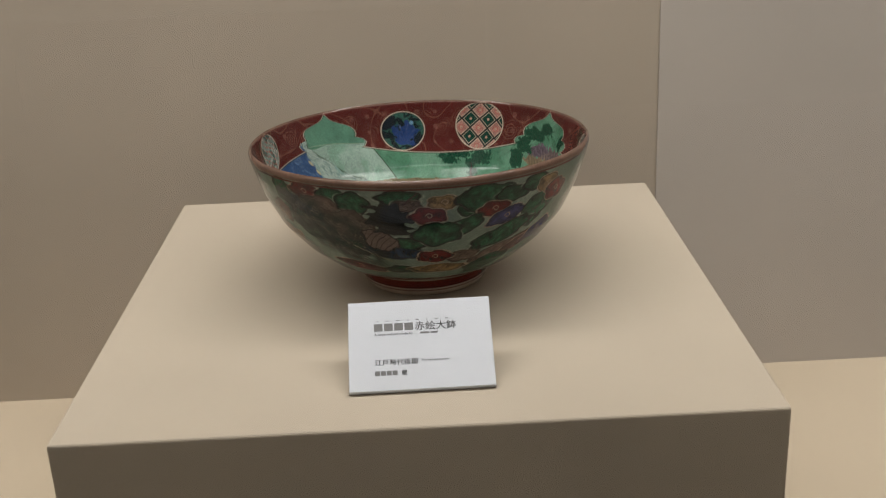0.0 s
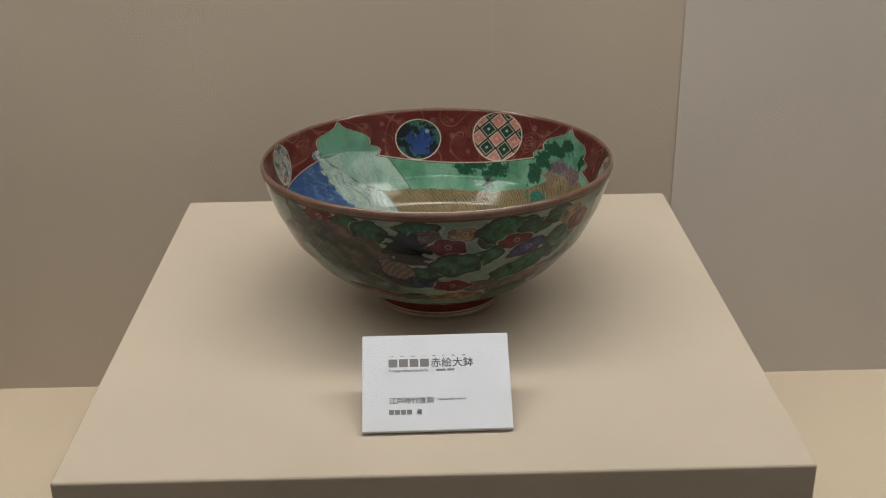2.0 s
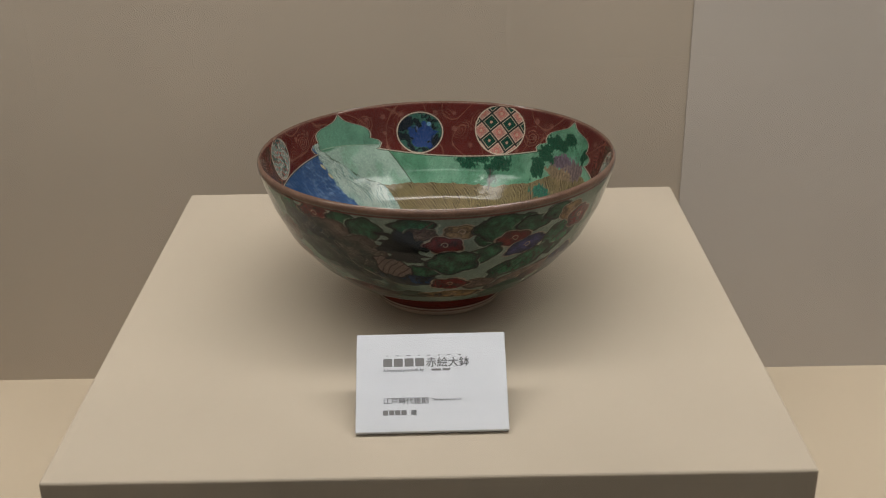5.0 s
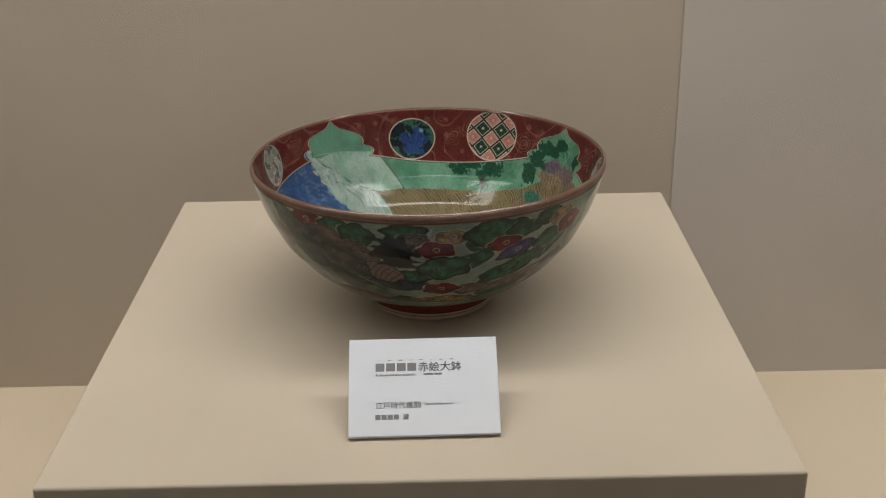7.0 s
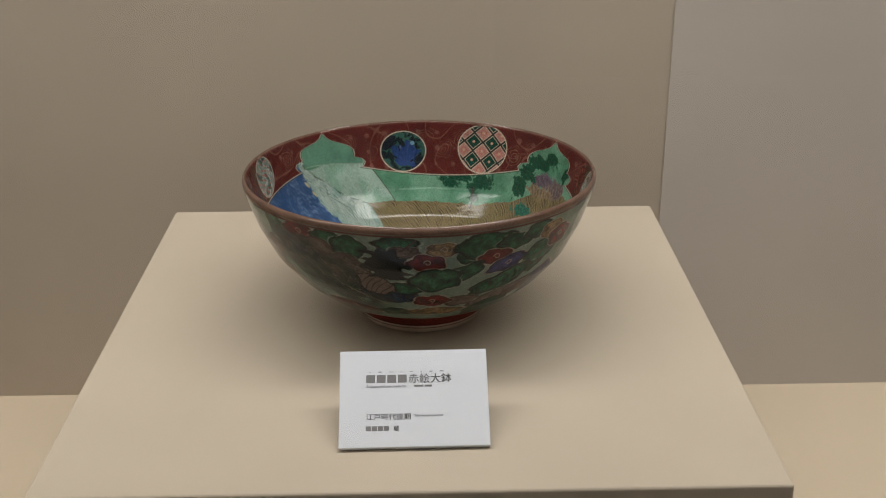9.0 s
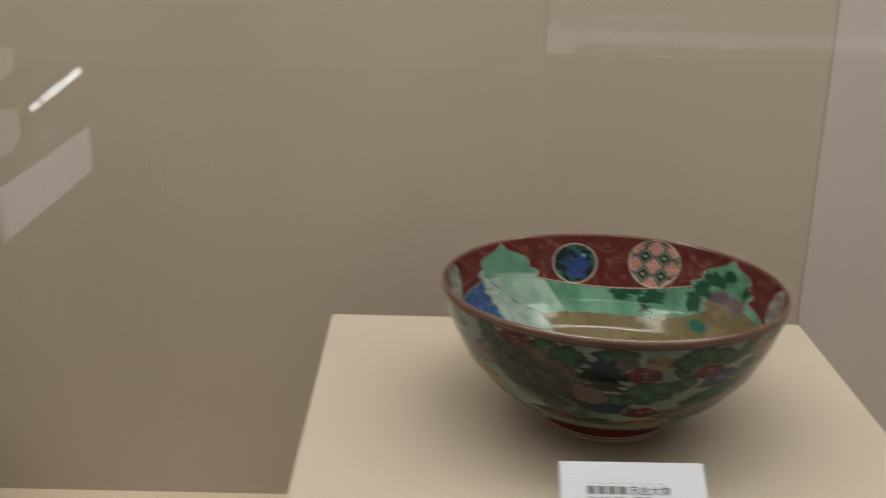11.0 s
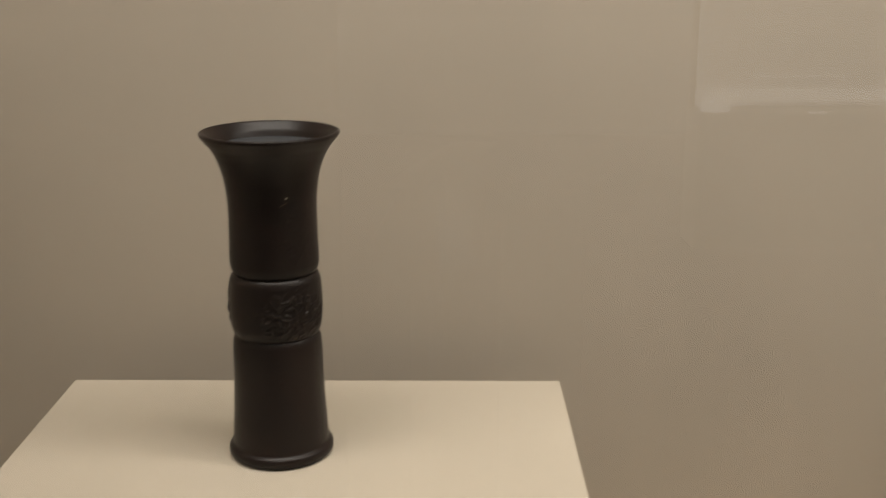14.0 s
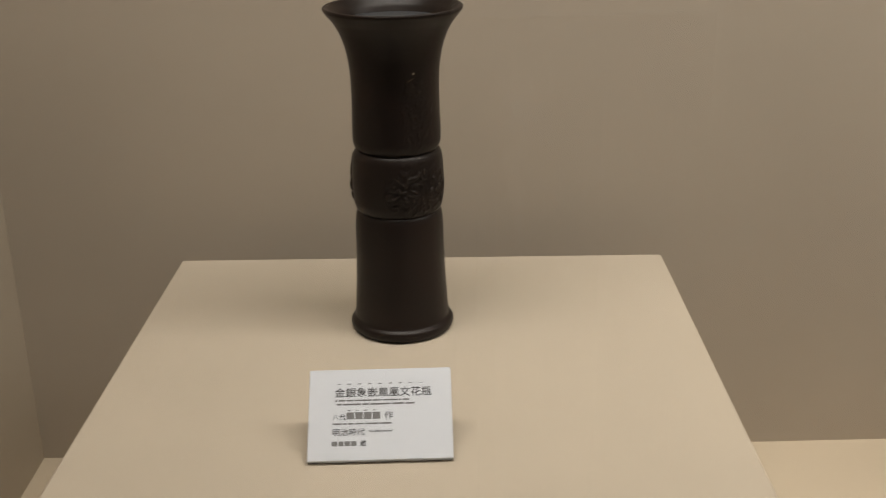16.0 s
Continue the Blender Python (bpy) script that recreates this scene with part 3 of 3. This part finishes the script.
    tuft(36, 74, 6.0, 6.0, (0.028, 0.12, 0.085))
    lay(paint, inside(land, 0.3), (0, 0, 0))
    m = inside(land, 0.3)[..., None]
    paint[:] = paint * (1 - m) + sky * m
    lay(paint, line(land, 0.5, 0.3), (0.36, 0.31, 0.25))
    lay(paint, line(land + 1.0, 0.3, 0.25), (0.035, 0.05, 0.035))

    # the chequered medallion
    def medal(t, h, w, s):
        return (np.hypot((th - t) / w, (z - h) / s) - 1) * s * 0.95

    q = medal(64.0, 125.0, 10.4, 26.0)
    a, b = (th - 64.4) * 2.75 / 21.0 + (z - 122) / 20.0, (th - 64.4) * 2.75 / 21.0 - (z - 122) / 20.0
    row = (np.floor(a + 0.5) - np.floor(b + 0.5)) % 2
    da, db = np.abs((a + 0.5) % 1 - 0.5), np.abs((b + 0.5) % 1 - 0.5)
    far = np.maximum(da, db)
    check = np.where(row[..., None] < 0.5, np.array((0.34, 0.175, 0.145)), np.array((0.008, 0.042, 0.030)))
    lay(check, line(far - 0.40, 0.022, 0.02), (0.42, 0.34, 0.27))
    lay(check, inside(0.452 - far, 0.02), (0.022, 0.026, 0.024))
    lay(check, inside(np.hypot(da, db) - 0.10, 0.03), (0.42, 0.27, 0.20))
    lay(check, line(np.hypot(da, db) - 0.20, 0.02, 0.03) * (row < 0.5), (0.40, 0.10, 0.08))
    m = inside(q, 0.35)[..., None]
    paint[:] = np.where(z[..., None] > 96.5, paint * (1 - m) + check * m, paint)
    lay(paint, line(q, 0.55) * (z > 96), (0.45, 0.38, 0.30))

    # the blue flower medallion
    q = medal(96.8, 119.5, 9.2, 21.8)
    flower = np.empty_like(paint)
    flower[:] = (0.036, 0.095, 0.075)
    lay(flower, inside(0.15 - n2 - 0.4 * n1, 0.2), (0.014, 0.02, 0.022))
    lay(flower, inside(np.hypot((th - 104) / 4.2, (z - 131) / 8) * 6 - 6 + 2.0 * n2, 0.5), (0.014, 0.018, 0.022))
    lay(flower, inside(np.hypot((th - 90) / 4.2, (z - 106) / 8) * 6 - 6 + 2.0 * n2, 0.5), (0.014, 0.018, 0.022))
    lay(flower, inside(np.hypot((th - 95.5) / 5.0, (z - 116) / 12) * 8 - 8 + 3.6 * n2, 0.5), (0.022, 0.046, 0.140))
    petal = line(np.sin(9.0 * np.arctan2(z - 104, (th - 96) * 2.6) + 1.6 * n1), 0.24, 0.2) * np.clip(0.6 + 1.2 * n3, 0, 1) * inside(np.hypot((th - 96) / 5.0, (z - 116) / 12) * 8 - 8, 0.5)
    lay(flower, petal * 0.7, (0.11, 0.15, 0.29))
    lay(flower, inside(np.hypot((th - 93) * 2.6, z - 128) - 2.2, 0.5), (0.14, 0.26, 0.38))
    m = inside(q, 0.35)[..., None]
    paint[:] = np.where(z[..., None] > edge[..., None], paint * (1 - m) + flower * m, paint)
    lay(paint, line(q, 0.55) * (z > edge), (0.42, 0.36, 0.29))

    # the speckled medallions on the remaining sides
    for t in (166.5, -6.0, -96.0):
        q = (np.hypot((th - t) / 7.2, (z - 131 + 0.5 * (th - t)) / 19) - 1) * 17
        spot = np.empty_like(paint)
        spot[:] = (0.16, 0.21, 0.19)
        lay(spot, inside(-n2 - 0.5 * n3, 0.3), (0.05, 0.09, 0.08))
        lay(spot, inside(0.55 - n3 - 0.5 * n1, 0.2), (0.32, 0.12, 0.10))
        lay(spot, line(n2 + 0.4 * n3, 0.12, 0.1), (0.40, 0.42, 0.38))
        m = inside(q, 0.35)[..., None]
        paint[:] = np.where(z[..., None] > edge[..., None], paint * (1 - m) + spot * m, paint)
        lay(paint, line(q, 0.5) * (z > edge), (0.38, 0.32, 0.26))
    lay(paint, line(z - 150.0, 0.5), (0.10, 0.03, 0.025))
    return paint


def bowl():
    """A wide footed bowl: one porcelain wall, painted on both sides, on a turned foot ring."""
    base = empty("bowl", pose(BOWL[0], BOWL[1], 0))
    warp = 0.029 / 0.151

    def skin(name, profile, step, colour, label, fine):
        th = np.concatenate([np.arange(fine, fine + 176, 0.135), np.arange(fine + 176, fine + 360, 0.6)])
        r, z = resample(profile, step)
        r, z = soften(r, 32), soften(z, 32)
        rr, tt = np.repeat(r[:, None], len(th), 1), np.repeat(th[None], len(r), 0)
        zz = np.repeat(z[:, None], len(th), 1)
        paint = colour(tt, zz * 1000)
        x, y = rr * np.cos(np.radians(tt)), rr * np.sin(np.radians(tt))
        ob = new(name, grid_mesh(name, x, y, zz * (1 - warp * y), paint, PORCELAIN))
        ob.parent = base
        return tagged(ob, label)

    outer = [(0.0660, 0.0205), (0.0735, 0.0235), (0.0860, 0.0275), (0.1028, 0.0365), (0.1251, 0.0550), (0.1464, 0.0800), (0.1615, 0.1100), (0.1700, 0.1350), (0.1738, 0.1485), (0.1734, 0.1512), (0.1718, 0.1526), (0.1705, 0.1528)]
    inner = [(0.1705, 0.1528), (0.1692, 0.1520), (0.1682, 0.1490), (0.1645, 0.1350), (0.1560, 0.1100), (0.1405, 0.0800), (0.1185, 0.0550), (0.0940, 0.0370), (0.0680, 0.0265), (0.0300, 0.0225), (0.0010, 0.0220)]
    skin("outer_wall", outer, 0.00062, lambda t, z: paint_outside((t + 180) % 360 - 180, z), "celadon outside painted with clouds and a beast", -178)

    def lined(t, z):
        p = paint_inside((t + 130) % 360 - 130, z)
        lay(p, inside(150.9 - z), (0.150, 0.090, 0.066))
        return p

    skin("inner_wall", inner, 0.00062, lined, "maroon inside with medallions and a landscape", 0)

    def ring(t, z):
        p = np.empty(t.shape + (3,))
        p[:] = (0.46, 0.38, 0.31)
        lay(p, inside(10.0 - z), (0.15, 0.022, 0.016))
        lay(p, inside(10.0 - z) * line(np.sin(np.radians(t) * 26 + 0.5 * z), 0.25, 0.2) * 0.5, (0.07, 0.014, 0.011))
        lay(p, line(z - 11.4, 0.4), (0.05, 0.015, 0.012))
        lay(p, line(z - 7.4, 0.5), (0.13, 0.03, 0.022))
        lay(p, inside(19.6 - z), (0.30, 0.23, 0.17))
        return p

    skin("foot_ring", [(0.054, 0.016), (0.0545, 0.0012), (0.0560, 0.0), (0.0620, 0.0), (0.0636, 0.0012), (0.0658, 0.008), (0.0685, 0.0170), (0.0700, 0.0205), (0.0725, 0.0228)], 0.0007, ring, "pale foot ring with red lines", -178)
    return tagged(base, "large porcelain bowl painted in green, red and blue enamels", "bowl")


bowl()

# ---- the vase ----


def vase():
    """A tall bronze vase in three jointed sections with a flared mouth and a moulded foot."""
    base = empty("vase", pose(-1.1462, 0.4315, 0, 0, 0, 3) @ Matrix.Scale(1.012, 4))
    th = np.linspace(-180, 180, 480, endpoint=False)

    def section(name, profile, relief, n=6, label=""):
        r, z = resample(profile, 0.0010)
        r, z = soften(r, n), np.interp(soften(z, n), [0, 0.2065, 0.3542], [0, 0.2010, 0.3508])
        rr, tt = np.repeat(r[:, None], len(th), 1), np.repeat(th[None], len(r), 0)
        zz = np.repeat(z[:, None], len(th), 1)
        paint = np.empty(tt.shape + (3,))
        paint[:] = (0.0125, 0.0080, 0.0065)
        u, v = tt * 0.8, zz * 1000
        lay(paint, np.clip(0.6 * wave(u, v, 31, 0.06), 0, 1) * 0.6, (0.024, 0.012, 0.009))
        rr = rr + relief(tt, zz, u, v, paint)
        ob = new(name, grid_mesh(name, rr * np.cos(np.radians(tt)), rr * np.sin(np.radians(tt)), zz, paint, BRONZE))
        ob.parent = base
        return tagged(ob, label)

    def carved(t0, z0, w, s, depth):
        def f(tt, zz, u, v, paint):
            field = np.clip(1.6 - 1.6 * np.hypot((tt - t0) / w, (zz - z0) / s), 0, 1)
            flow = wave(u, v, 41, 0.17, 3)
            ridges = np.clip(1 - np.abs(np.sin(5.0 * flow + 0.05 * u)) * 1.7, 0, 1)
            lay(paint, field * ridges * 0.30, (0.045, 0.036, 0.028))
            lay(paint, field * (1 - ridges) * 0.4, (0.007, 0.005, 0.004))
            return field * (ridges * depth + 0.4 * depth * flow)
        return f

    def bird(tt, zz, u, v, paint):
        lift = carved(-62, 0.245, 30, 0.055, 0.0009)(tt, zz, u, v, paint)
        eye = inside(np.hypot((tt + 68) * 0.8, (zz - 0.2855) * 1000) - 1.0, 0.5)
        lay(paint, eye, (0.50, 0.44, 0.33))
        beak = line(zz * 1000 - 280.5 - 0.35 * (tt + 68), 0.4, 0.3) * inside(np.abs(tt + 72) - 5, 1)
        lay(paint, beak * 0.5, (0.20, 0.15, 0.10))
        return lift

    def middle(tt, zz, u, v, paint):
        a = carved(-62, 0.163, 62, 0.036, 0.0021)(tt, zz, u, v, paint)
        return a + carved(176, 0.168, 34, 0.030, 0.0026)(tt, zz, u, v, paint)

    section("neck", [(0.0415, 0.2065), (0.0440, 0.2095), (0.0457, 0.2160), (0.0457, 0.2260), (0.0450, 0.2420), (0.0447, 0.2650), (0.0452, 0.2850), (0.0476, 0.3030), (0.0508, 0.3150), (0.0552, 0.3260), (0.0602, 0.3345),
                     (0.0654, 0.3406), (0.0676, 0.3434), (0.0694, 0.3454), (0.0701, 0.3470), (0.0700, 0.3488), (0.0692, 0.3497), (0.0672, 0.3496), (0.0646, 0.3462), (0.0600, 0.3405), (0.0568, 0.3340), (0.0550, 0.3300)], bird, 3, "flared dark bronze neck with an inlaid bird")
    section("middle_band", [(0.0425, 0.1390), (0.0448, 0.1415), (0.0468, 0.1490), (0.0478, 0.1620), (0.0480, 0.1750), (0.0474, 0.1900), (0.0464, 0.2000), (0.0440, 0.2050), (0.0415, 0.2065)], middle, 4, "bulging band carved with foliage relief")
    section("lower_body", [(0.0, 0.0), (0.0510, 0.0), (0.0532, 0.0012), (0.0550, 0.0040), (0.0556, 0.0080), (0.0550, 0.0115), (0.0530, 0.0132), (0.0508, 0.0140), (0.0504, 0.0165), (0.0501, 0.0220), (0.0496, 0.0340), (0.0482, 0.0560), (0.0472, 0.0800),
                           (0.0466, 0.1050), (0.0464, 0.1230), (0.0456, 0.1330), (0.0440, 0.1372), (0.0425, 0.1390)], lambda tt, zz, u, v, paint: 0.0, 4, "plain tapering lower section with a moulded foot")
    bm = bmesh.new()
    bmesh.ops.create_cone(bm, cap_ends=True, segments=64, radius1=0.0535, radius2=0.0555, depth=0.004, matrix=Matrix.Translation((0, 0, 0.3290)))
    part("liner", bm, LINER, base, "grey metal liner inside the mouth")
    return tagged(base, "tall dark bronze vase with flared mouth and carved band", "vase")


vase()

# ---- cards ----


def letters(name, text, size, x, y, card, z):
    """Printed words, flat on the card."""
    curve = bpy.data.curves.new(name, "FONT")
    curve.body, curve.size, curve.align_x, curve.align_y = text, size, "LEFT", "BOTTOM_BASELINE"
    curve.extrude, curve.resolution_u, curve.offset = 0.00008, 3, size * 0.007
    temp = new(name, curve)
    me = bpy.data.meshes.new_from_object(temp.evaluated_get(bpy.context.evaluated_depsgraph_get()))
    bpy.data.objects.remove(temp)
    me.materials.clear()
    me.materials.append(INK)
    ob = new(name, me)
    ob.parent = card
    ob.matrix_basis = pose(x, y, z)
    return ob


def bars(widths, x, y, tall, gap, card, z):
    """Words that cannot be read, as plain bars."""
    for w in widths:
        part("bar", box(x, x + w, y, y + tall, z - 0.0001, z + 0.0001), INK_PALE, card)
        x += w + gap


def card(x, y, turn, tilt, wide, high):
    """A stiff white card that leans back on a folded prop; its face has x to the right and y up from the lower edge."""
    base = empty("label_card", pose(x, y, 0.0, 0, 0, turn))
    board = part("board", box(-wide / 2, wide / 2, 0, high, -0.0045, 0, 0.0005, 1), CARD, base, "white card with black print")
    board.matrix_basis = pose(0, 0, 0.0042, tilt)
    back = part("backing", box(-wide / 2 + 0.0006, wide / 2 - 0.0006, 0.0006, high - 0.0006, -0.0062, -0.0046), CARD_EDGE, base, "grey foam backing")
    back.matrix_basis = pose(0, 0, 0.0042, tilt)
    top_y, top_z = high * math.cos(radians(tilt)) * 0.9, high * math.sin(radians(tilt)) * 0.9
    bm = bmesh.new()
    w = wide * 0.5
    low = [bm.verts.new((sx * w * 0.5, top_y + 0.012, 0)) for sx in (-1, 1)] + [bm.verts.new((sx * w * 0.5, top_y + 0.015, 0)) for sx in (1, -1)]
    up = [bm.verts.new((sx * w * 0.5, top_y + 0.003, top_z - 0.006)) for sx in (-1, 1)] + [bm.verts.new((sx * w * 0.5, top_y + 0.006, top_z - 0.006)) for sx in (1, -1)]
    for i in range(4):
        j = (i + 1) % 4
        bm.faces.new((low[i], low[j], up[j], up[i]))
    bm.faces.new(low[::-1])
    bm.faces.new(up)
    part("prop", bm, CARD_EDGE, base)
    return base, board


base, board = card(0.003, 0.056, 0.6, 37.5, 0.125, 0.0865)
tagged(base, "white printed label card leaning before the bowl", "label")
H = 0.00012
letters("title", "\u8d64\u7d75\u5927\u9262", 0.0092, -0.0045, 0.0568, board, H)
bars([0.0075] * 4, -0.0400, 0.0568, 0.0072, 0.0014, board, H)
bars([0.0016, 0.0028, 0.0036, 0.0015, 0.0028, 0.0015, 0.0028, 0.0030], -0.0375, 0.0662, 0.0009, 0.0062, board, H)
letters("english_title", "A large red pot made by", 0.0034, -0.0400, 0.0525, board, H)
bars([0.0080, 0.0062], 0.0002, 0.0526, 0.0018, 0.0012, board, H)
letters("period", "\u6c5f\u6238\u6642\u4ee3\u5f8c\u671f", 0.0063, -0.0402, 0.0242, board, H)
letters("english_period", "The late Edo period", 0.0030, 0.0000, 0.0262, board, H)
bars([0.0043] * 4, -0.0402, 0.0143, 0.0042, 0.0007, board, H)
letters("owner", "\u8535", 0.0052, -0.0175, 0.0143, board, H)

base, board = card(-1.1605, 0.1395, 0.5, 37.5, 0.1275, 0.0872)
tagged(base, "white printed label card leaning before the vase", "label")
letters("title", "\u91d1\u9280\u8c61\u5d4c\u9cf3\u51f0\u6587\u82b1\u74f6", 0.0097, -0.0410, 0.0606, board, H)
bars([0.0030] * 9, -0.0385, 0.0722, 0.0010, 0.0062, board, H)
bars([0.0020, 0.0060, 0.0060, 0.0150, 0.0080, 0.0130, 0.0020, 0.0060], -0.0405, 0.0558, 0.0014, 0.0012, board, H)
bars([0.0040, 0.0160, 0.0060, 0.0180, 0.0110, 0.0080], -0.0385, 0.0520, 0.0016, 0.0012, board, H)
letters("generation", "\u516b\u4ee3", 0.0060, -0.0425, 0.0385, board, H)
bars([0.0068] * 4, -0.0300, 0.0385, 0.0066, 0.0009, board, H)
letters("made", "\u4f5c", 0.0082, 0.0035, 0.0385, board, H)
bars([0.0026, 0.0014, 0.0030, 0.0022], -0.0290, 0.0465, 0.0009, 0.0052, board, H)
bars([0.0080, 0.0030, 0.0050, 0.0080, 0.0110, 0.0110], -0.0420, 0.0335, 0.0015, 0.0012, board, H)
letters("period", "\u660e\u6cbb\u6642\u4ee3", 0.0072, -0.0425, 0.0238, board, H)
letters("english_period", "The Meiji period", 0.0032, -0.0110, 0.0260, board, H)
bars([0.0048] * 4, -0.0425, 0.0135, 0.0044, 0.0008, board, H)
letters("owner", "\u8535", 0.0058, -0.0180, 0.0135, board, H)
